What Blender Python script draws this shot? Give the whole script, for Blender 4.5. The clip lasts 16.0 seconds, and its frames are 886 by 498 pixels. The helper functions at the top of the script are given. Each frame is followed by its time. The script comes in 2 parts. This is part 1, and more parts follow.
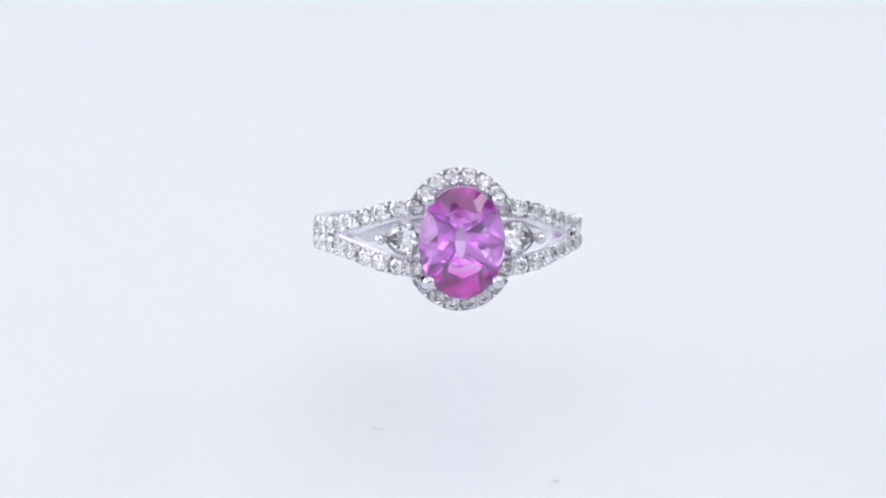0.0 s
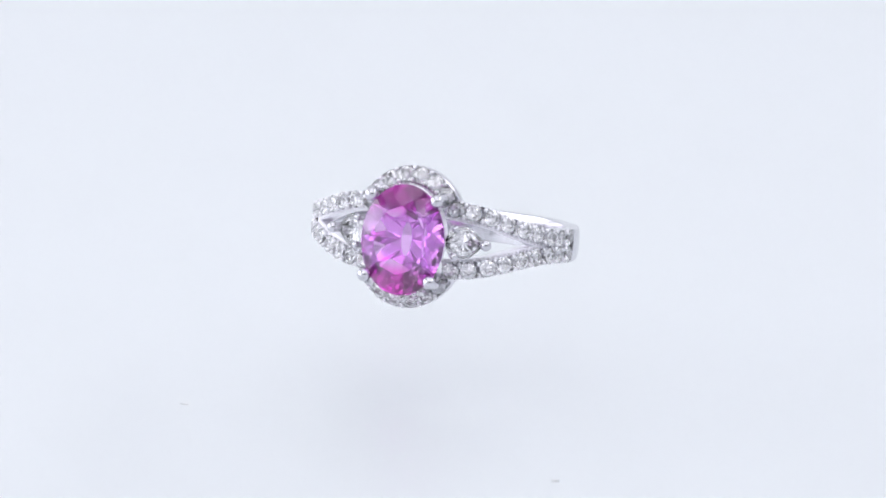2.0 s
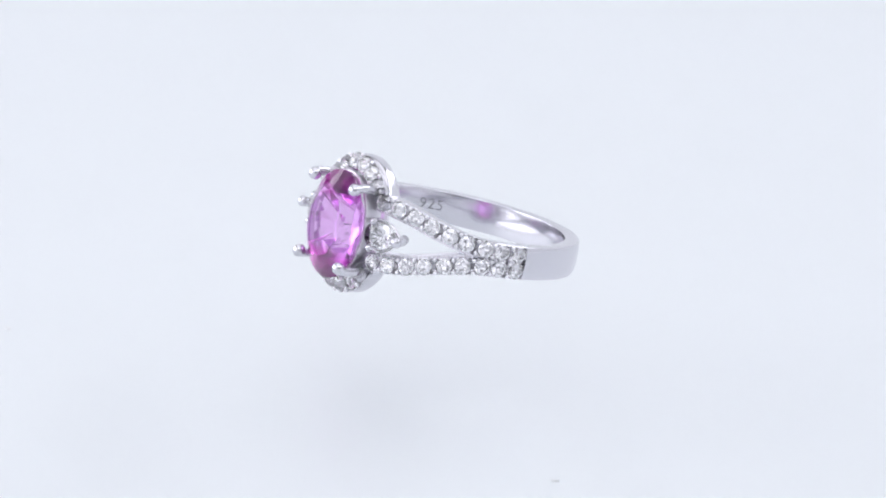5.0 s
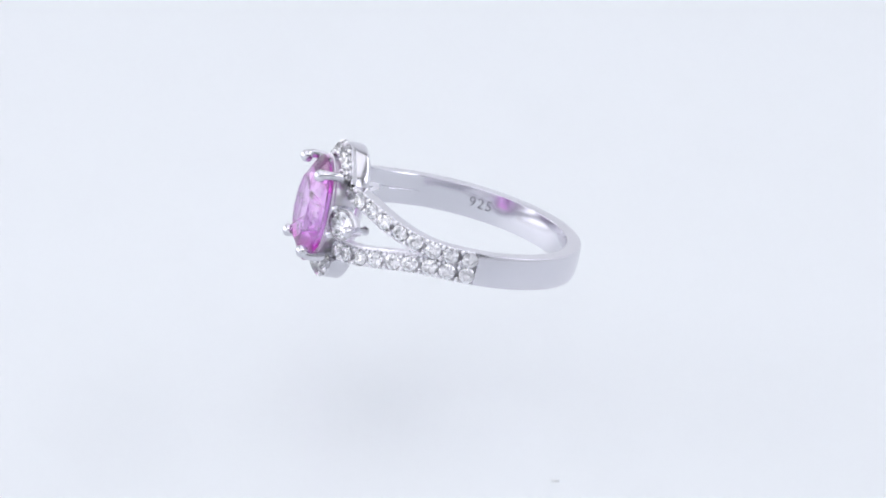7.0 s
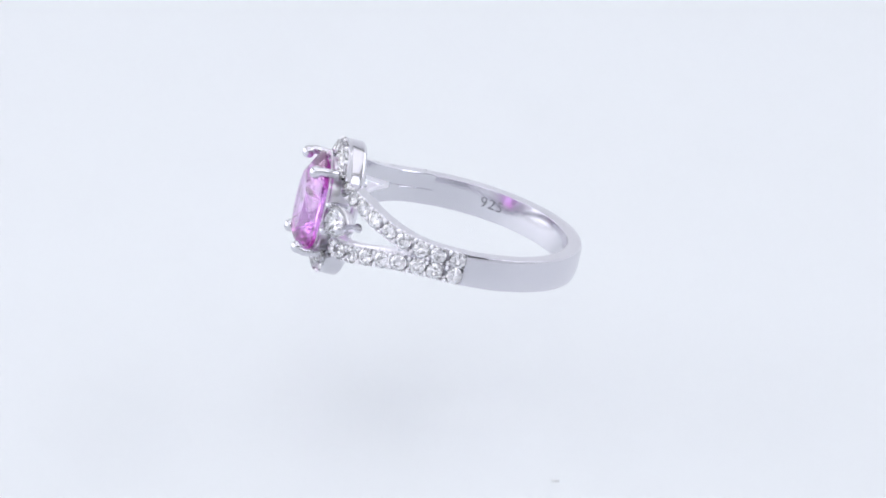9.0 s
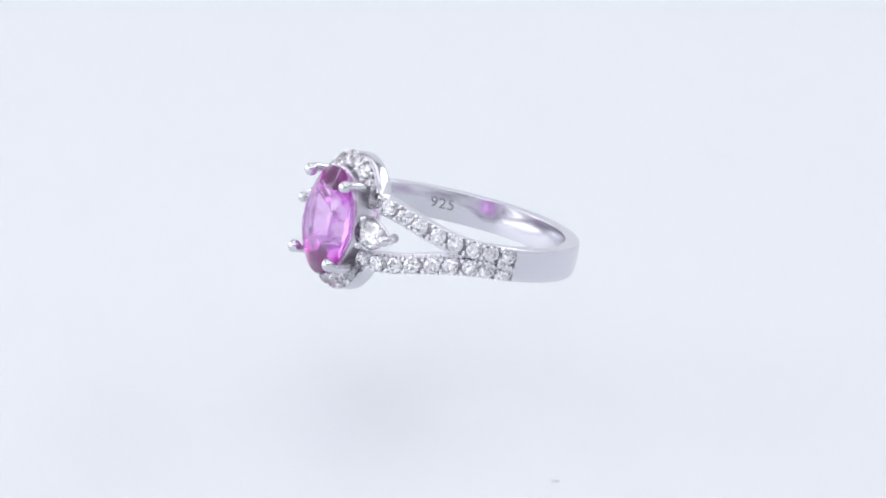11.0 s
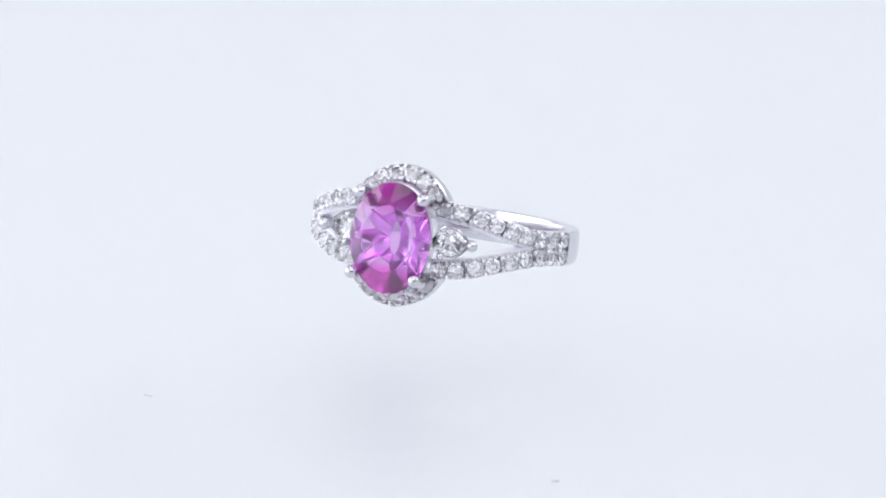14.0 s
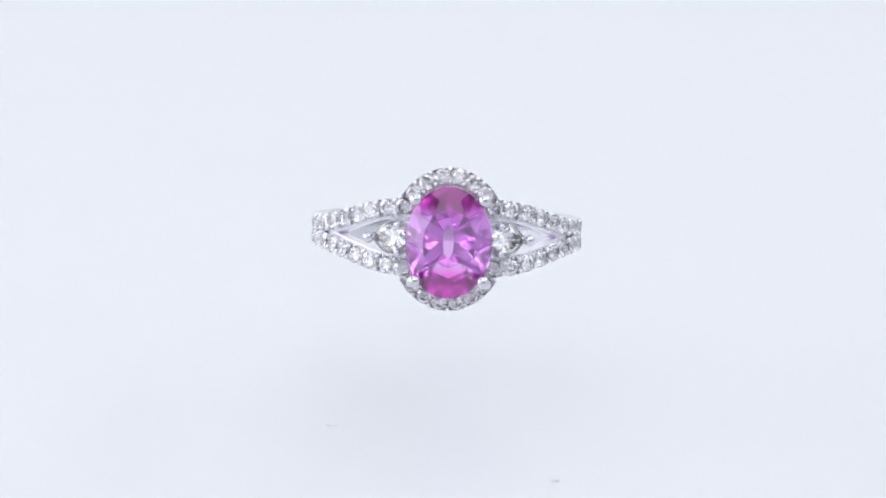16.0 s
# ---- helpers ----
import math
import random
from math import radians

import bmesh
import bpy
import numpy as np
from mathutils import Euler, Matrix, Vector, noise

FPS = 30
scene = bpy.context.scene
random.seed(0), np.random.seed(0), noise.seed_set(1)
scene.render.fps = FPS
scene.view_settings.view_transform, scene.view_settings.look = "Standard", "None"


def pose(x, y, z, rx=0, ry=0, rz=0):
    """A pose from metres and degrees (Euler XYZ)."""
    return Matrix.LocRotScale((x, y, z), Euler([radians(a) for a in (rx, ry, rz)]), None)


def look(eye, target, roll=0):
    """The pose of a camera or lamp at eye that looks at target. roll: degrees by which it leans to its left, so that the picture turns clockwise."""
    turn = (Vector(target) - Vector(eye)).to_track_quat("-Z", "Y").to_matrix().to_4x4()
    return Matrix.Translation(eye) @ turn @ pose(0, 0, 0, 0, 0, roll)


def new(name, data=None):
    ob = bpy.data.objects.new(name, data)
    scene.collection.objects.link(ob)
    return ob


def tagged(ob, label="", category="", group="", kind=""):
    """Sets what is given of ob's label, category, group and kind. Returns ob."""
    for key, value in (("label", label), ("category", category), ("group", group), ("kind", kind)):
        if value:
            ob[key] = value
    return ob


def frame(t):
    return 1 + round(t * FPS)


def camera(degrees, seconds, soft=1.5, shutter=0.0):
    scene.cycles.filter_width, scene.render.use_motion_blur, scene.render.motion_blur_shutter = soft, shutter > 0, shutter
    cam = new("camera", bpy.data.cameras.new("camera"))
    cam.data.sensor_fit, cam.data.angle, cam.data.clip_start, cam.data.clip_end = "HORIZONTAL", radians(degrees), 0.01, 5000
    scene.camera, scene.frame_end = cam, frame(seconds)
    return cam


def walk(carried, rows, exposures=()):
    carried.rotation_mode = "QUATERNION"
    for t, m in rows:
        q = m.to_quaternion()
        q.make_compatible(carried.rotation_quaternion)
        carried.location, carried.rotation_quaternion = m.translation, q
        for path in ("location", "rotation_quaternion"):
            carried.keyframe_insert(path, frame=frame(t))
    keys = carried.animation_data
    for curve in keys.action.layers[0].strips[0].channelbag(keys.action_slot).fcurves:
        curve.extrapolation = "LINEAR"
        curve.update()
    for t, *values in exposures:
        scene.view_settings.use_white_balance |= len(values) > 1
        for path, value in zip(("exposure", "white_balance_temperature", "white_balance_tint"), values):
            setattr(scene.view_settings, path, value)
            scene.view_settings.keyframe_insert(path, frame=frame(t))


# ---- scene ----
MM = 0.001
PLATE, BASE = -0.00047, -0.0112
ELEV = radians(17.62)
AIM = Vector((-0.0009, 0.0, 0.00146))
REACH = 0.378
EYE = AIM + REACH * Vector((0, -math.cos(ELEV), math.sin(ELEV)))

cam = camera(10.0, 16.0, soft=1.85)
walk(cam, [(0.0, look(EYE, AIM)), (16.0, look(EYE, AIM))])

# ---- light: a white light tent with soft panels ----
world = bpy.data.worlds.new("world")
scene.world = world
world.use_nodes = True
world.node_tree.nodes["Background"].inputs["Color"].default_value = (0.75, 0.85, 1.0, 1)
world.node_tree.nodes["Background"].inputs["Strength"].default_value = 0.05


def panel_lamp(name, eye, target, w, h, power, colour):
    lamp = bpy.data.lights.new(name, "AREA")
    lamp.shape, lamp.size, lamp.size_y = "RECTANGLE", w, h
    lamp.energy, lamp.color = power, colour
    ob = new(name, lamp)
    ob.matrix_world = look(eye, target)
    return ob


panel_lamp("top_light", (0, 0.02, 0.58), (0, 0.02, 0), 0.7, 0.7, 2.2, (0.905, 0.91, 0.95))
panel_lamp("side_light", (-0.52, 0.02, 0.21), (0, 0.02, 0.19), 0.80, 0.38, 2.3, (0.93, 0.93, 0.96))
# added fill from the right, set high to stay off the band
panel_lamp("side_light", (0.52, 0.06, 0.47), (0, 0.02, 0.05), 0.80, 0.20, 1.9, (0.93, 0.93, 0.96))
# unseen front panel, added to make the stones sparkle
panel_lamp("front_light", (0, -0.50, 0.51), (0, 0, 0.0), 0.8, 0.22, 1.4, (0.92, 0.93, 0.96))
scene.view_settings.exposure = -0.18


# ---- materials ----
def material(name, colour, rough, metal=0.0, **more):
    m = bpy.data.materials.new(name)
    m.use_nodes = True
    b = m.node_tree.nodes["Principled BSDF"]
    b.inputs["Base Color"].default_value = (*colour, 1)
    b.inputs["Roughness"].default_value = rough
    b.inputs["Metallic"].default_value = metal
    for key, value in more.items():
        b.inputs[key.replace("_", " ")].default_value = value
    return m


def vary(m, scale, lo, hi, bump=0.0, bump_scale=None):
    """Lets the roughness wander between lo and hi at that scale, and adds fine relief."""
    n, k = m.node_tree.nodes, m.node_tree.links
    b = n["Principled BSDF"]
    where = n.new("ShaderNodeTexCoord")
    tex = n.new("ShaderNodeTexNoise")
    tex.inputs["Scale"].default_value = scale
    tex.inputs["Detail"].default_value = 4
    k.new(where.outputs["Object"], tex.inputs["Vector"])
    span = n.new("ShaderNodeMapRange")
    span.inputs["To Min"].default_value, span.inputs["To Max"].default_value = lo, hi
    k.new(tex.outputs["Fac"], span.inputs["Value"])
    k.new(span.outputs["Result"], b.inputs["Roughness"])
    if bump:
        fine = n.new("ShaderNodeTexNoise")
        fine.inputs["Scale"].default_value = bump_scale or scale * 8
        fine.inputs["Detail"].default_value = 3
        k.new(where.outputs["Object"], fine.inputs["Vector"])
        relief = n.new("ShaderNodeBump")
        relief.inputs["Strength"].default_value = bump
        relief.inputs["Distance"].default_value = 0.00005
        k.new(fine.outputs["Fac"], relief.inputs["Height"])
        k.new(relief.outputs["Normal"], b.inputs["Normal"])
    return m


SILVER = vary(material("polished_silver", (0.67, 0.66, 0.71), 0.1, 1.0), 400, 0.11, 0.21, 0.04, 900)
# lighter copy of the silver, offsets the shade in pits and between stones
SETTING = vary(material("bright_cast_silver", (0.93, 0.915, 0.965), 0.3, 0.8), 900, 0.22, 0.42, 0.12, 3500)
ENGRAVED = material("engraved_silver", (0.26, 0.26, 0.28), 0.6, 0.5)
CLEAR = material("clear_brilliant", (0.98, 0.98, 0.99), 0.0, 0.0, IOR=2.1, Transmission_Weight=1.0)


def tinted_pavilion(name, tint, ior, diffuse_share):
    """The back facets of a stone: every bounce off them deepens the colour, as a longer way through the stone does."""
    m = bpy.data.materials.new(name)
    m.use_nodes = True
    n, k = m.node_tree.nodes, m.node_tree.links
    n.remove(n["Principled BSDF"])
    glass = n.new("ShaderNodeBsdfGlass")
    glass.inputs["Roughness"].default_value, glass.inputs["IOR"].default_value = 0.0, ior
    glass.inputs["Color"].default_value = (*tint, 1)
    # diffuse colour added to brighten facets that return no light
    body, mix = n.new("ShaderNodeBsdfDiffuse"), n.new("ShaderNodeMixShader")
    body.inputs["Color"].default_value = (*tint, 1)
    mix.inputs[0].default_value = diffuse_share
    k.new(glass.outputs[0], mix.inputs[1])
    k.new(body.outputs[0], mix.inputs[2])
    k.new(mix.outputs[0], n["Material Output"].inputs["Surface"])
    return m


def path_tinted(m, heart, ends, *sockets):
    """Tint painted in for the light's longer path through a pink sapphire: lilac at heart, magenta towards both ends of
    its length.
    """
    n, k = m.node_tree.nodes, m.node_tree.links
    where, split, size, tex, add, zone, tint = (n.new("ShaderNode" + x) for x in ("TexCoord", "SeparateXYZ", "Math", "TexNoise", "Math", "MapRange", "Mix"))
    k.new(where.outputs["Object"], split.inputs[0])
    size.operation = "ABSOLUTE"
    k.new(split.outputs["Y"], size.inputs[0])
    k.new(where.outputs["Object"], tex.inputs["Vector"])
    tex.inputs["Scale"].default_value = 500
    add.operation = "MULTIPLY_ADD"
    k.new(tex.outputs["Fac"], add.inputs[0])
    add.inputs[1].default_value = 0.0008
    k.new(size.outputs[0], add.inputs[2])
    zone.interpolation_type = "SMOOTHSTEP"
    zone.inputs["From Min"].default_value, zone.inputs["From Max"].default_value = 0.0019, 0.0029
    k.new(add.outputs[0], zone.inputs["Value"])
    tint.data_type = "RGBA"
    tint.inputs["A"].default_value, tint.inputs["B"].default_value = (*heart, 1), (*ends, 1)
    k.new(zone.outputs["Result"], tint.inputs["Factor"])
    for socket in sockets:
        k.new(tint.outputs["Result"], socket)
    return m


PINK = material("pink_sapphire", (0.9, 0.7, 0.95), 0.0, 0.0, IOR=1.77, Transmission_Weight=1.0, Coat_Weight=0.1, Coat_IOR=1.8, Coat_Roughness=0.0)
path_tinted(PINK, (0.92, 0.66, 0.97), (0.97, 0.45, 0.93), PINK.node_tree.nodes["Principled BSDF"].inputs["Base Color"])
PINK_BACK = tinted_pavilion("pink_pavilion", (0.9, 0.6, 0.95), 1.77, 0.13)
path_tinted(PINK_BACK, (0.90, 0.64, 0.96), (0.99, 0.28, 0.88), PINK_BACK.node_tree.nodes["Glass BSDF"].inputs["Color"], PINK_BACK.node_tree.nodes["Diffuse BSDF"].inputs["Color"])
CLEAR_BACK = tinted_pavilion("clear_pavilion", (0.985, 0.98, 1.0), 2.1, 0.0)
ACRYLIC = vary(material("white_acrylic", (0.80, 0.815, 0.84), 0.5), 60, 0.45, 0.6, 0.0)
FABRIC = vary(material("tent_fabric", (0.82, 0.83, 0.85), 0.9), 200, 0.85, 0.95, 0.1)
# unseen ceiling, kept dark so upward edges of the silver mirror something dark
DIM_CEILING = vary(material("dim_ceiling", (0.22, 0.22, 0.24), 0.7), 40, 0.6, 0.8)
# near-black backing, added to give the metal something dark to reflect
BACKING = vary(material("dark_backing", (0.03, 0.03, 0.035), 0.9), 20, 0.85, 0.95)


def clear_plate(name, share, rough):
    """Coated clear glass: a faint gloss over what lies below."""
    m = bpy.data.materials.new(name)
    m.use_nodes = True
    n, k = m.node_tree.nodes, m.node_tree.links
    n.remove(n["Principled BSDF"])
    seen, gloss, mix = n.new("ShaderNodeBsdfTransparent"), n.new("ShaderNodeBsdfGlossy"), n.new("ShaderNodeMixShader")
    seen.inputs["Color"].default_value = (0.985, 0.99, 0.992, 1)
    gloss.inputs["Roughness"].default_value = rough
    mix.inputs[0].default_value = share
    k.new(seen.outputs[0], mix.inputs[1])
    k.new(gloss.outputs[0], mix.inputs[2])
    k.new(mix.outputs[0], n["Material Output"].inputs["Surface"])
    return m


GLASS = clear_plate("coated_glass", 0.02, 0.2)
GLASS_BACK = clear_plate("frosted_underside", 0.06, 0.28)
DUST = vary(material("dust", (0.68, 0.68, 0.69), 0.9), 3000, 0.8, 1.0)


# ---- building helpers ----
def link_mesh(name, bm, mat, parent=None, label="", smooth=None):
    me = bpy.data.meshes.new(name)
    bm.normal_update()
    bm.to_mesh(me)
    bm.free()
    me.materials.append(mat)
    if smooth is not None:
        me.polygons.foreach_set("use_smooth", [True] * len(me.polygons))
        me.set_sharp_from_angle(angle=radians(smooth))
    ob = new(name, me)
    if parent:
        ob.parent = parent
    if label:
        ob["label"] = label
    return ob


def part(name, bm, mat, parent, label="", smooth=35):
    """One mesh under a thing; its bmesh is in millimetres."""
    bmesh.ops.scale(bm, vec=(MM, MM, MM), verts=bm.verts)
    return link_mesh(name, bm, mat, parent, label, smooth)


def sweep(bm, frames, profile, closed=False, second=()):
    """Carries a closed profile of (across, outward) along frames of (centre, across, outward); the profile's edges named in second take the second material."""
    rings = []
    for c, u, w in frames:
        rings.append([bm.verts.new(c + u * p[0] + w * p[1]) for p in profile])
    n, count = len(profile), len(rings)
    for i in range(count if closed else count - 1):
        a, b = rings[i], rings[(i + 1) % count]
        for j in range(n):
            f = bm.faces.new((a[j], a[(j + 1) % n], b[(j + 1) % n], b[j]))
            f.material_index = 1 if j in second else 0
    if not closed:
        bm.faces.new(rings[0][::-1])
        bm.faces.new(rings[-1])
    bmesh.ops.recalc_face_normals(bm, faces=bm.faces)


def rounded(w, d, r, top=0.0, steps=3):
    """A rounded bar profile, w across, from outward top - d to top."""
    out = []
    for cx, cy, a0 in ((w / 2 - r, top - r, 0), (-w / 2 + r, top - r, 90), (-w / 2 + r, top - d + r, 180), (w / 2 - r, top - d + r, 270)):
        for i in range(steps + 1):
            a = radians(a0 + 90 * i / steps)
            out.append((cx + r * math.cos(a), cy + r * math.sin(a)))
    return out


def domed(w, d, r, rise, steps=20):
    """A bar profile with small rounded edges and a slightly domed outer face."""
    lean = radians(64)
    edge = w / 2 - r + r * math.cos(lean)
    corner = [(w / 2 - r + r * math.cos(lean * i / 4), -rise - r * math.sin(lean) + r * math.sin(lean * i / 4)) for i in range(5)]
    face = []
    for i in range(1, steps):
        q = 1 - 2 * i / steps
        face.append((q * edge, -rise * q ** 4))
    return corner + face + [(-x, y) for x, y in corner[::-1]] + rounded(w, d - rise, r, top=-rise)[8:]


def channel(w, d, top=0.0, rail=0.09, pit=0.61):
    """A bar profile with a trough that the stones sit in."""
    h, e = w / 2, 0.05
    return [(h, top - e), (h - e, top), (h - rail, top), (h - rail - 0.1, top - pit), (-h + rail + 0.1, top - pit), (-h + rail, top), (-h + e, top), (-h, top - e),
            (-h, top - d + 0.05), (-h + 0.05, top - d), (h - 0.05, top - d), (h, top - d + 0.05)]


def disc_profile(r, n=10):
    return [(r * math.cos(2 * math.pi * i / n), r * math.sin(2 * math.pi * i / n)) for i in range(n)]


def path_frames(points, out_of):
    """Frames along points; out_of(p) gives the outward way there."""
    frames = []
    for i, p in enumerate(points):
        t = (points[min(i + 1, len(points) - 1)] - points[max(i - 1, 0)]).normalized()
        w = out_of(i)
        w = (w - t * w.dot(t)).normalized()
        frames.append((p, t.cross(w).normalized(), w))
    return frames


def wire(bm, points, r, n=10, closed=False):
    frames = []
    m = len(points)
    for i, p in enumerate(points):
        if closed:
            t = (points[(i + 1) % m] - points[i - 1]).normalized()
        else:
            t = (points[min(i + 1, m - 1)] - points[max(i - 1, 0)]).normalized()
        ref = Vector((0, 1, 0)) if abs(t.y) < 0.8 else Vector((0, 0, 1))
        w = (ref - t * ref.dot(t)).normalized()
        frames.append((p, t.cross(w).normalized(), w))
    sweep(bm, frames, disc_profile(r, n), closed)


def ball(bm, centre, r, squash=None, fine=2):
    m = Matrix.Translation(centre) @ (squash or Matrix.Identity(4)) @ Matrix.Diagonal((r, r, r, 1))
    bmesh.ops.create_icosphere(bm, subdivisions=fine, radius=1.0, matrix=m)


def frame_matrix(c, across, out):
    """A pose whose z is out and x is across."""
    z = out.normalized()
    x = (across - z * across.dot(z)).normalized()
    y = z.cross(x)
    m = Matrix((x, y, z)).transposed().to_4x4()
    m.translation = c
    return m


# ---- cut stones ----
def brilliant(w, l, table, crown, pavilion, girdle, shape, lower=0.75, culet=0.03, keel=1.0, n=8):
    """A brilliant cut with its table up and its girdle at z = 0; shape(angle) gives the outline of radius one."""
    bm = bmesh.new()

    def at(deg, k, z):
        x, y = shape(radians(deg))
        return bm.verts.new((x * k * w / 2, y * k * l / 2, z))

    step = 360 / n
    tab = [at(step * (i + 0.5), table, crown) for i in range(n)]
    star = [at(step * i, table + (1 - table) * 0.45, crown * 0.60) for i in range(n)]
    top = [at(step * i / 4, 1.0, girdle / 2) for i in range(4 * n)]
    low = [at(step * i / 4, 1.0, -girdle / 2) for i in range(4 * n)]
    deep = [at(step * (i + 0.5), 1 - lower, -girdle / 2 - pavilion * lower * 0.97) for i in range(n)]
    tip = [at(step * i, culet, -girdle / 2 - pavilion) for i in range(n)]
    for v in tip:
        v.co.y *= keel
    bm.faces.new(tab)
    for i in range(n):
        j = (i + 1) % n
        bm.faces.new((tab[i - 1], star[i], tab[i]))
        a, m, e = 4 * i, 4 * i + 2, (4 * i + 4) % (4 * n)
        bm.faces.new((tab[i], star[i], top[m], star[j]))
        for k in (a, a + 1, m, m + 1):
            q = (k + 1) % (4 * n)
            bm.faces.new((star[i] if k < m else star[j], top[k], top[q]))
            bm.faces.new((top[k], low[k], low[q], top[q]))
            bm.faces.new((low[k], deep[i], low[q]))
        bm.faces.new((low[a], deep[i - 1], tip[i], deep[i]))
        bm.faces.new((deep[i], tip[i], tip[j]))
    bm.faces.new(tip[::-1])
    bmesh.ops.recalc_face_normals(bm, faces=bm.faces)
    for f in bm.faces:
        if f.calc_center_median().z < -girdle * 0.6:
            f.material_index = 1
    return bm


def oval(a):
    return math.cos(a), math.sin(a)


def pear(a):
    """Round at -y, pointed at +y."""
    s = math.sin(a)
    return math.cos(a) * (1.0 if s < 0 else (1 - 0.62 * s * s)), s


def mesh_mm(name, bm, mat, back):
    bmesh.ops.scale(bm, vec=(MM, MM, MM), verts=bm.verts)
    bm.normal_update()
    me = bpy.data.meshes.new(name)
    bm.to_mesh(me)
    bm.free()
    me.materials.append(mat)
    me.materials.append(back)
    return me


def set_stone(name, me, m, parent, label=""):
    ob = new(name, me)
    ob.parent = parent
    loc, rot, _ = m.decompose()
    ob.matrix_local = Matrix.LocRotScale(loc * MM, rot, None)
    if label:
        ob["label"] = label
    return ob


# ---- the setting ----
def build_tent():
    half, high, low = 0.55, 0.62, BASE
    for name, mat, c, s in (
        ("wall_back", FABRIC, (0, half + 0.01, 0.3), (1.12, 0.02, 0.7)),
        ("wall_left", FABRIC, (-half - 0.01, 0, 0.3), (0.02, 1.1, 0.7)),
        ("wall_right", FABRIC, (half + 0.01, 0, 0.3), (0.02, 1.1, 0.7)),
        ("ceiling", DIM_CEILING, (0, 0, high + 0.04), (1.14, 1.14, 0.02)),
        ("floor", ACRYLIC, (0, 0, low - 0.01), (1.14, 1.14, 0.02)),
    ):
        bm = bmesh.new()
        bmesh.ops.create_cube(bm, size=1, matrix=Matrix.Translation(c) @ Matrix.Diagonal((*s, 1)))
        if name == "floor":
            tagged(link_mesh(name, bm, mat), "smooth seamless white acrylic base sheet", "floor", kind="structure")
        else:
            tagged(link_mesh(name, bm, mat), "plain soft panel of an unseen light tent", "wall", kind="structure")


def build_front():
    """The unseen front of the tent; wide slot and dark backing are added for dark reflections."""
    a, b, lo, hi = -0.16, 0.50, 0.12, 0.38
    bm = bmesh.new()
    for x0, x1, z0, z1 in ((-0.56, 0.56, -0.05, lo), (-0.56, 0.56, hi, 0.65), (-0.56, a, lo, hi), (b, 0.56, lo, hi)):
        bmesh.ops.create_cube(bm, size=1, matrix=Matrix.Translation(((x0 + x1) / 2, -0.56, (z0 + z1) / 2)) @ Matrix.Diagonal((x1 - x0, 0.02, z1 - z0, 1)))
    tagged(link_mesh("wall_front", bm, FABRIC), "unseen soft tent panel, wide slot added for dark reflections", "wall", kind="structure")
    bm = bmesh.new()
    bmesh.ops.create_cube(bm, size=1, matrix=Matrix.Translation((0, -0.64, 0.3)) @ Matrix.Diagonal((1.12, 0.02, 0.7, 1)))
    tagged(link_mesh("wall_backing", bm, BACKING), "unseen dark backing added behind the slot of the tent", "wall", kind="structure")


def build_turntable():
    bm = bmesh.new()
    r, d, e = 0.18, 0.0029, 0.0003
    prof = [(q, z + PLATE) for q, z in ((0.0, 0.0), (r - e, 0.0), (r - e * 0.3, -e * 0.3), (r, -e), (r, -d), (0.0, -d))]
    n = 128
    rings = []
    for rad, z in prof:
        if rad == 0:
            rings.append([bm.verts.new((0, 0, z))])
        else:
            rings.append([bm.verts.new((rad * math.cos(2 * math.pi * i / n), rad * math.sin(2 * math.pi * i / n), z)) for i in range(n)])
    for a, b in zip(rings, rings[1:]):
        for i in range(n):
            j = (i + 1) % n
            if len(a) == 1:
                bm.faces.new((a[0], b[i], b[j]))
            elif len(b) == 1:
                bm.faces.new((a[i], b[0], a[j]))
            else:
                bm.faces.new((a[i], b[i], b[j], a[j]))
    bmesh.ops.recalc_face_normals(bm, faces=bm.faces)
    for f in bm.faces:
        if f.normal.z < -0.5:
            f.material_index = 1
    ob = link_mesh("turntable", bm, GLASS, smooth=30)
    ob.data.materials.append(GLASS_BACK)
    return tagged(ob, "clear coated glass turntable plate over a white base", "turntable")


def build_speck(seed, size):
    bm = bmesh.new()
    bmesh.ops.create_icosphere(bm, subdivisions=2, radius=1.0)
    for v in bm.verts:
        k = 1 + 0.35 * noise.noise(v.co * 1.7 + Vector((seed, 0, 0)))
        v.co = Vector((v.co.x * size[0] * k, v.co.y * size[1] * k, max(0.0, (v.co.z * k + 0.6)) * size[2]))
    ob = link_mesh("dust_speck", bm, DUST, smooth=60)
    return tagged(ob, "tiny pale grey dust speck on the clear turntable", "dust", "dust specks")


# ---- the ring ----
R_OUT, R_IN = 9.99, 8.79
ARM_W, BAND_W = 1.25, 2.42


def arm_point(deg, sx, sz):
    """Centre of a shoulder arm's outer face, deg round from the joint towards the gem."""
    r = R_OUT - 0.14 - 0.22 * (max(deg, 0) / 68) ** 1.3
    z = np.interp(deg, (1, 14, 20, 26, 32, 38, 44, 50, 55, 61, 69, 76), (0.60, 0.61, 0.65, 0.75, 0.92, 1.14, 1.40, 1.67, 1.90, 2.08, 2.24, 2.34))
    a = radians(deg)
    return Vector((sx * r * math.cos(a), -r * math.sin(a), sz * z + 0.1 * deg / 68))


def arm_out(deg, sx):
    a = radians(deg * 1.06)
    return Vector((sx * math.cos(a), -math.sin(a), 0))


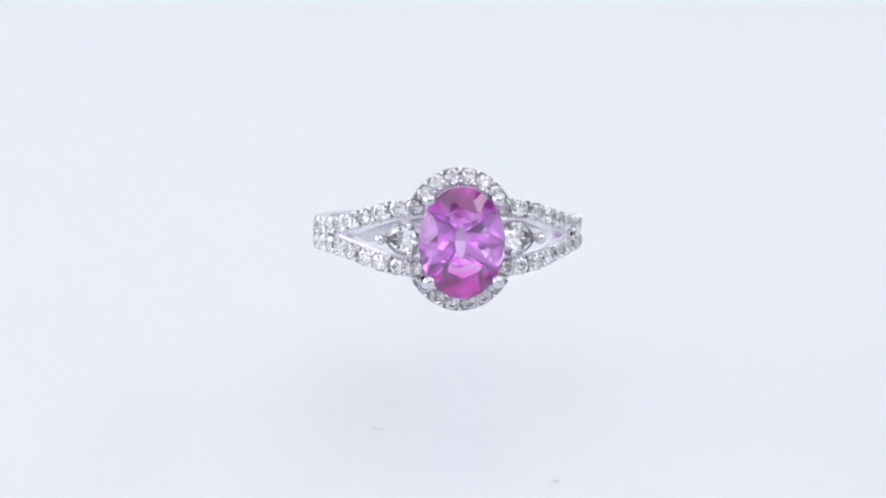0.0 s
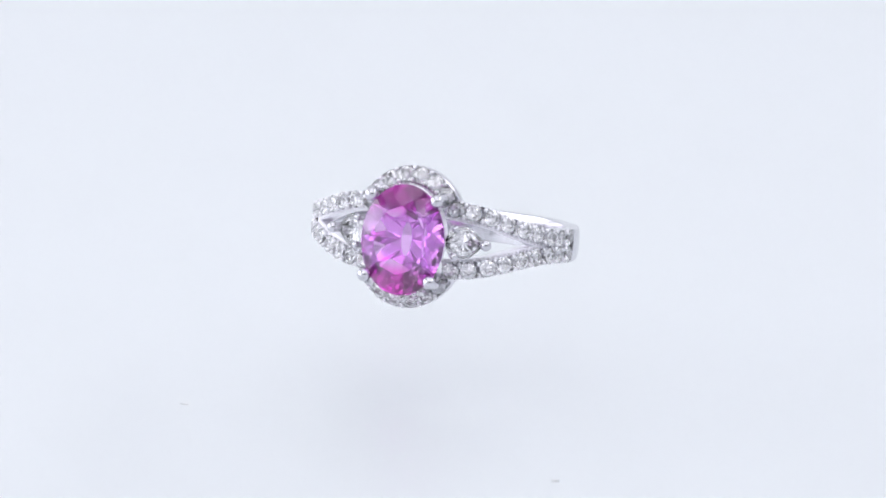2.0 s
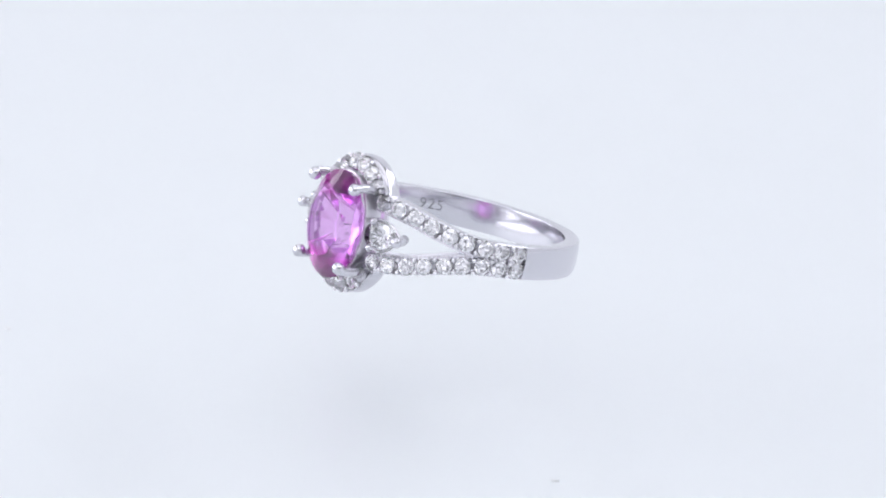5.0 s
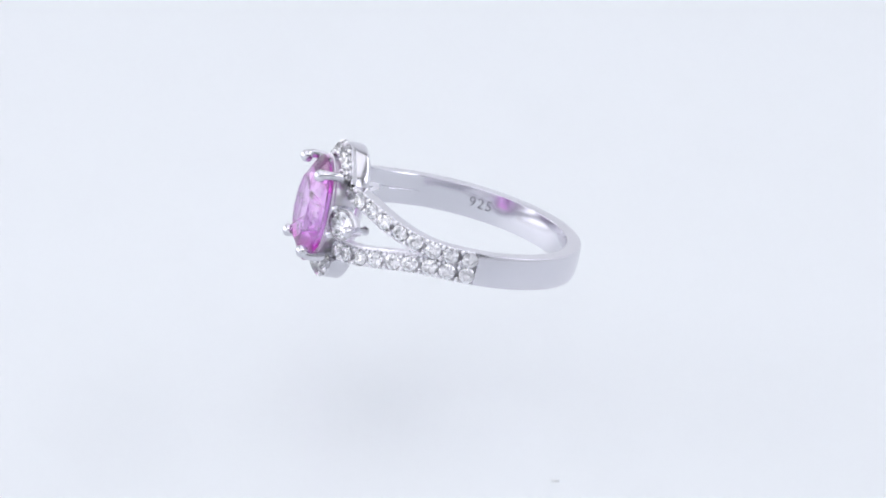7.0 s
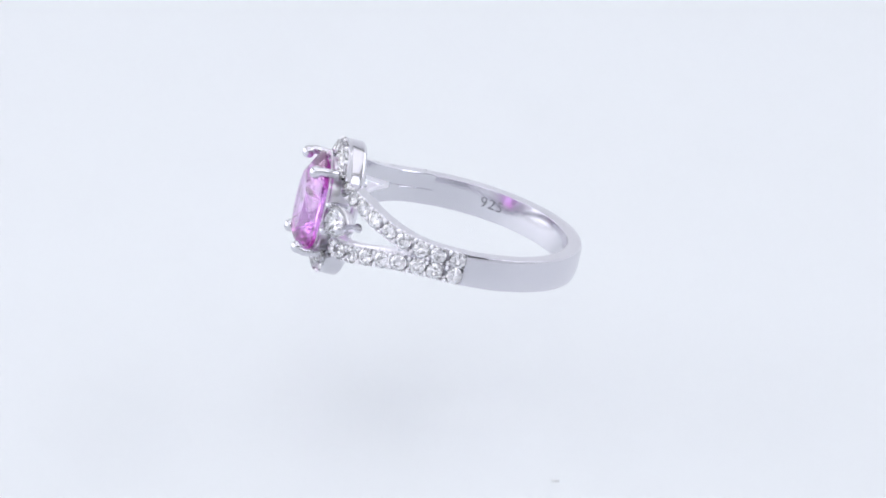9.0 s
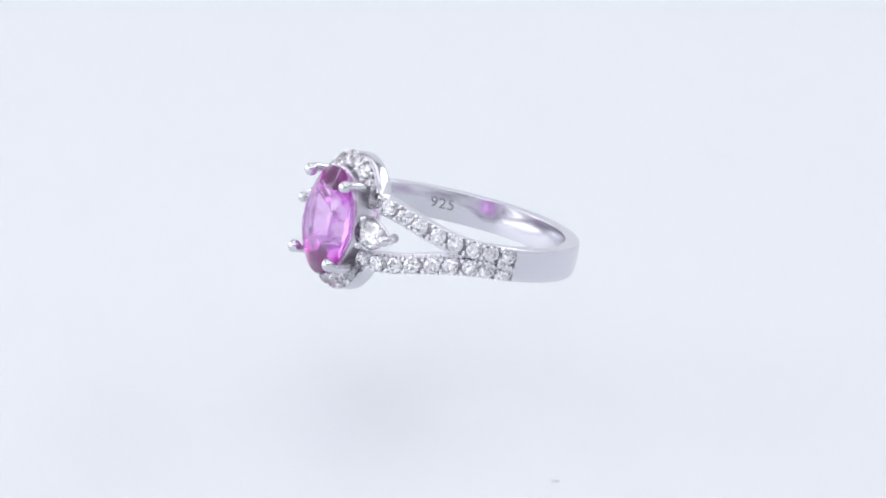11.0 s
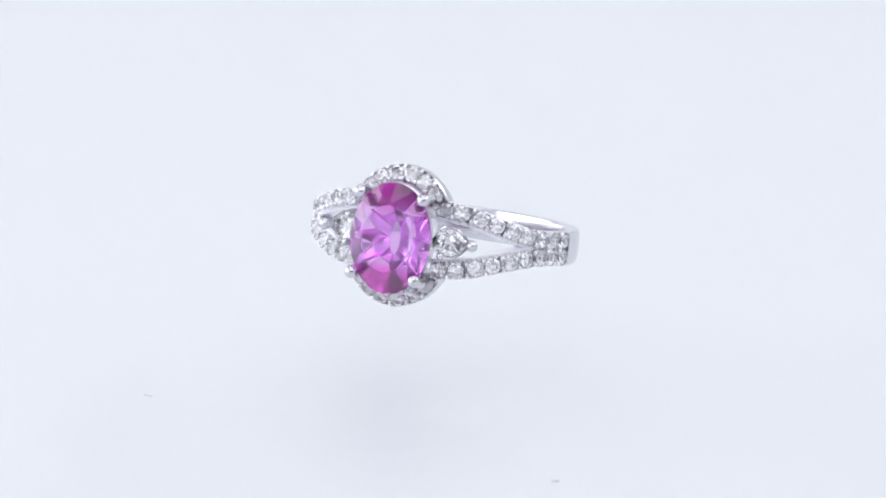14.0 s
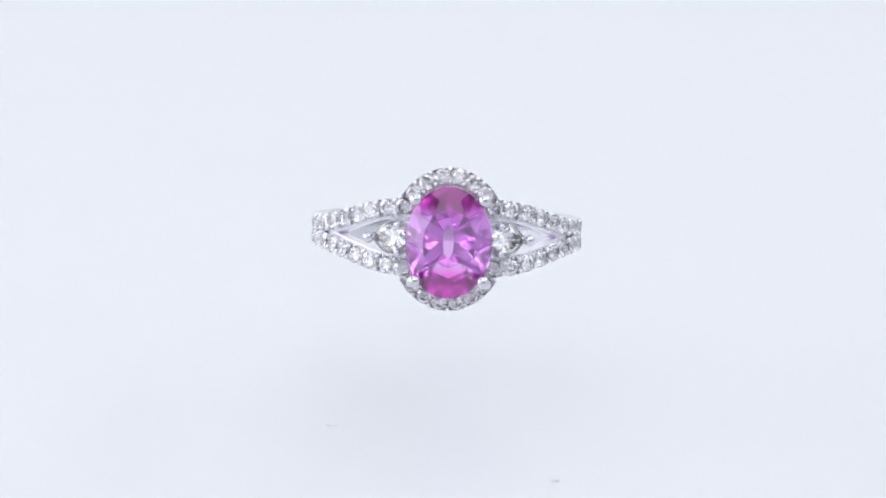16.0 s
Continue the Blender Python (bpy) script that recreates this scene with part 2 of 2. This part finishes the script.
def even(points, count, lead, trail):
    """Indices of points evenly spaced by length along a fine path."""
    run = [0.0]
    for p, q in zip(points, points[1:]):
        run.append(run[-1] + (q - p).length)
    total = run[-1]
    marks = []
    for i in range(count):
        want = lead + (total - lead - trail) * i / (count - 1)
        marks.append(min(range(len(run)), key=lambda j: abs(run[j] - want)))
    return marks


def build_ring():
    ring = new("gemstone_ring")
    tagged(ring, "silver ring with oval pink gem and clear stone halo", "ring")

    # plain half of the band
    bm = bmesh.new()
    frames = []
    for i in range(97):
        a = radians(-1.6 + 183.2 * i / 96)
        w = Vector((math.cos(a), math.sin(a), 0))
        frames.append((w * R_OUT, Vector((0, 0, 1)), w))
    sweep(bm, frames, domed(BAND_W, R_OUT - R_IN, 0.07, 0.12))
    band = part("band", bm, SILVER, ring, "plain polished silver half of the band")

    # stamp inside the band
    text = bpy.data.curves.new("stamp", "FONT")
    text.body, text.size, text.align_x, text.align_y, text.extrude, text.space_character = "925", 1.15, "CENTER", "CENTER", 0.004, 1.15
    flat = bpy.data.objects.new("stamp", text)
    scene.collection.objects.link(flat)
    made = bpy.data.meshes.new_from_object(flat.evaluated_get(bpy.context.evaluated_depsgraph_get()))
    bpy.data.objects.remove(flat)
    bm = bmesh.new()
    bm.from_mesh(made)
    for v in bm.verts:
        a = radians(150.2) - v.co.x / R_IN
        r = R_IN - 0.012 - v.co.z
        v.co = Vector((r * math.cos(a), r * math.sin(a), v.co.y + 0.06))
    part("hallmark", bm, ENGRAVED, band, "small stamped digits reading 925", smooth=None)

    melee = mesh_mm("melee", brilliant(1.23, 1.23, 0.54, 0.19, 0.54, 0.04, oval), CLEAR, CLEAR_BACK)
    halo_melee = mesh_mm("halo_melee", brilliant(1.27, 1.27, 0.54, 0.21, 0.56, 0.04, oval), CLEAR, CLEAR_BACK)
    bm = bmesh.new()
    ball(bm, Vector((0, 0, 0)), 0.17, fine=2)
    for f in bm.faces:
        f.smooth = True
    bead = mesh_mm("bead_prong", bm, SETTING, SETTING)
    bm = bmesh.new()
    ball(bm, Vector((0, 0, 0)), 0.12, fine=1)
    for f in bm.faces:
        f.smooth = True
    edge_bead = mesh_mm("edge_bead", bm, SETTING, SETTING)
    rng = random.Random(4)

    def wobble():
        return pose(0, 0, 0, rng.uniform(-5, 5), rng.uniform(-5, 5), rng.uniform(0, 45))

    # four stone-set shoulder arms
    for sx in (1, -1):
        for sz in (1, -1):
            degs = [1.1 + 72.4 * i / 76 for i in range(77)]
            pts = [arm_point(d, sx, sz) for d in degs]
            fr = path_frames(pts, lambda i: arm_out(degs[i], sx))
            bm = bmesh.new()
            # trough faces in the lighter silver, to brighten the stones from below
            sweep(bm, fr, channel(ARM_W, 1.05, top=-0.04, rail=0.05, pit=0.66), second=(1, 2, 3, 4, 5))
            marks = even(pts, 9, 0.72, 0.60)
            for i, j in zip(marks, marks[1:]):
                c, u, w = fr[(i + j) // 2]
                for s in (-1, 1):
                    ball(bm, c + u * s * 0.36 - w * 0.16, 0.24, fine=2)
            arm = part("shoulder_arm", bm, SILVER, ring, "silver split shoulder set with a row of clear stones")
            arm.data.materials.append(SETTING)
            for i in marks:
                c, u, w = fr[i]
                set_stone("clear_stone", melee, frame_matrix(c + w * 0.02, u, w) @ wobble(), arm)
            for i, j in zip(marks, marks[1:]):
                c, u, w = fr[(i + j) // 2]
                for s in (-1, 1):
                    set_stone("bead_prong", bead, frame_matrix(c + u * s * 0.45 + w * 0.02, u, w), arm)
                    for v in (i + (j - i) // 4, j - (j - i) // 4):
                        c2, u2, w2 = fr[v]
                        set_stone("edge_bead", edge_bead, frame_matrix(c2 + u2 * s * 0.55 - w2 * 0.06, u2, w2), arm)
            # stepped inner rail along the split
            inner = [(c - Vector((0, 0, sz)) * 0.68 - w * 0.28, u, w) for (c, u, w), d in zip(fr, degs) if d > 25]
            bm = bmesh.new()
            sweep(bm, inner, rounded(0.34, 0.9, 0.07))
            for i in range(0, len(inner), 2):
                ball(bm, inner[i][0] + inner[i][2] * 0.02, 0.12, fine=1)
            part("inner_rail", bm, SETTING, arm)

    # webs that close the split next to the joint
    for sx in (1, -1):
        bm = bmesh.new()
        web = []
        for i in range(21):
            deg = 19 + 13 * i / 20
            w = arm_out(deg, sx)
            up, down = arm_point(deg, sx, 1), arm_point(deg, sx, -1)
            gap = up.z - down.z - ARM_W + 0.06
            web.append(((up + down) / 2 - w * 0.3, Vector((0, 0, max(gap, 0.06))), w))
        sweep(bm, web, rounded(1.0, 0.85, 0.06))
        part("split_web", bm, SILVER, ring, "polished silver web at the split of the shoulder")

    # halo: two arcs round the ends of the gem
    HA, HB, HY = 3.72, 4.64, -9.42
    for sz in (1, -1):
        pts, outs = [], []
        for i in range(81):
            a = radians(-54 + 108 * i / 80)
            pts.append(Vector((HA * math.sin(a), HY, sz * HB * math.cos(a))))
        fr = path_frames(pts, lambda i: Vector((pts[i].x / HA ** 2 * 1.3, -1, pts[i].z / HB ** 2 * 2.2)))
        rim = [Vector((HA * math.sin(a), HY, sz * HB * math.cos(a))) for a in (radians(-59 + 118 * i / 80) for i in range(81))]
        back = path_frames(rim, lambda i: Vector((0, -1, 0)))
        bm = bmesh.new()
        sweep(bm, back, rounded(1.1, 1.3, 0.36, top=-0.48, steps=5))
        sweep(bm, fr, channel(1.36, 0.85, top=-0.02, rail=0.06, pit=0.68), second=(1, 2, 3, 4, 5))
        marks = even(pts, 6, 0.74, 0.74)
        for i, j in zip(marks, marks[1:]):
            c, u, w = fr[(i + j) // 2]
            for s in (-1, 1):
                ball(bm, c + u * s * 0.40 - w * 0.16, 0.26, fine=2)
        arc = part("halo_arc", bm, SILVER, ring, "polished silver halo wall set with clear stones")
        arc.data.materials.append(SETTING)
        for i in marks:
            c, u, w = fr[i]
            set_stone("clear_stone", halo_melee, frame_matrix(c, u, w) @ wobble(), arc)
        for i, j in zip(marks, marks[1:]):
            c, u, w = fr[(i + j) // 2]
            for s in (-1, 1):
                set_stone("bead_prong", bead, frame_matrix(c + u * s * 0.47 + w * 0.03, u, w), arc)

    # gallery under the gem
    bm = bmesh.new()
    frames = []
    for i in range(64):
        q = 2 * math.pi * i / 64
        c = Vector((2.55 * math.cos(q), -9.8, 3.46 * math.sin(q)))
        frames.append((c, Vector((math.cos(q) * 3.66, 0, math.sin(q) * 2.72)).normalized(), Vector((0, -1, 0))))
    sweep(bm, frames, rounded(0.24, 1.4, 0.08, steps=2), True)
    for y, a, b, r in ((-10.02, 2.9, 3.8, 0.1), (-7.7, 2.2, 3.0, 0.3)):
        wire(bm, [Vector((a * math.cos(q), y, b * math.sin(q))) for q in (2 * math.pi * i / 64 for i in range(64))], r, 8, True)
    for i in range(72):
        q = 2 * math.pi * i / 72
        ball(bm, Vector((3.02 * math.cos(q), -10.06, 3.94 * math.sin(q))), 0.085, fine=1)
    part("gallery", bm, SETTING, ring, "oval silver rails under the gem")

    # the gem and its prongs
    gem = part("oval_gem", brilliant(6.3, 8.12, 0.62, 1.0, 2.5, 0.12, oval, lower=0.55, culet=0.13, keel=2.4, n=10), PINK, ring, "faceted transparent pink sapphire, oval cut", smooth=None)
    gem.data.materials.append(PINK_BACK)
    gem.matrix_local = Matrix.Translation((-0.03 * MM, -10.52 * MM, -0.17 * MM)) @ Matrix.Rotation(radians(90), 4, "X")
    for sx in (1, -1):
        for sz in (1, -1):
            bm = bmesh.new()
            pts = [Vector((sx * x, y, sz * z)) for x, y, z in ((1.9, -7.4, 2.5), (2.3, -8.7, 2.8), (2.66, -10.0, 3.12), (2.72, -10.8, 3.15), (2.62, -11.25, 3.05))]
            wire(bm, pts, 0.34, 12)
            ball(bm, Vector((sx * 2.49, -11.3, sz * 2.95)), 0.49, fine=3)
            part("prong", bm, SILVER, ring, "round-tipped silver prong", smooth=60)

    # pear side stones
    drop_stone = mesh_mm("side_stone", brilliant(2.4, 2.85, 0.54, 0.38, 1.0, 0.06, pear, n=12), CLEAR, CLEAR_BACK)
    for sx in (1, -1):
        a = radians(61)
        out = Vector((sx * math.cos(a), -math.sin(a), 0))
        along = Vector((sx * math.sin(a), math.cos(a), 0))
        c = Vector((sx * 4.28, -9.36, 0.03))
        m = Matrix((along.cross(out), along, out)).transposed().to_4x4()
        m.translation = c
        bm = bmesh.new()
        rim = []
        for i in range(40):
            px, py = pear(2 * math.pi * i / 40)
            rim.append(c + along.cross(out) * px * 0.95 + along * py * 1.22 - out * 0.42)
        wire(bm, rim, 0.2, 8, True)
        rim = [c + (p - c) * 0.62 - out * 0.75 for p in rim]
        wire(bm, rim, 0.22, 8, True)
        seat = part("side_setting", bm, SETTING, ring, "silver pear-shaped collet holding a clear stone", smooth=60)
        set_stone("pear_stone", drop_stone, m, seat, "clear pear-cut side stone")
        side = along.cross(out)
        for off, r in ((along * 1.45, 0.42), (side * 1.0 - along * 0.75, 0.28), (side * -1.0 - along * 0.75, 0.28)):
            bm = bmesh.new()
            p = c + off
            rise = 0.6 if r > 0.3 else 0.22
            wire(bm, [p - out * 1.3 - off * 0.15, p - out * 0.4, p + out * rise], r * 0.85, 10)
            ball(bm, p + out * (rise + 0.05), r, fine=3)
            part("side_prong", bm, SILVER, seat, smooth=60)
    return ring


build_tent()
build_front()
turntable = build_turntable()
ring = build_ring()
specks = []
for seed, place, size in ((1, (-5.4, -34.5), (0.0004, 0.0002, 0.00008)), (2, (23.2, -6.6), (0.0001, 0.0001, 0.00006))):
    ob = build_speck(seed, size)
    specks.append((ob, Vector((place[0] * MM, place[1] * MM, PLATE))))
fleck = build_speck(3, (0.00034, 0.00026, 0.00008))
fleck.location = (0.0072, -0.0157, BASE)
tagged(fleck, "tiny pale grey dust speck on the white base", "dust", "dust specks")

# ---- turning ----
TURN_BACK = 8.233


def yaw(t):
    if t <= TURN_BACK:
        return -11.83 * t
    return -11.83 * TURN_BACK + 11.87 * (t - TURN_BACK)


def motions():
    times = sorted({round(0.2 * i, 3) for i in range(81)} | {8.1, 8.2, TURN_BACK, 8.267, 8.3})
    seat = pose(-0.59 * MM, -0.40 * MM, 2.97 * MM, 0, 0, 6.16) @ pose(0, 0, 0, -13.74, 0, 0) @ pose(0, 0, 0, 0, 1.49, 0)
    walk(turntable, [(t, pose(0, 0, 0, 0, 0, yaw(t))) for t in times])
    walk(ring, [(t, pose(0, 0, 0, 0, 0, yaw(t)) @ seat) for t in times])
    for ob, place in specks:
        walk(ob, [(t, pose(0, 0, 0, 0, 0, yaw(t)) @ Matrix.Translation(place)) for t in times])


motions()
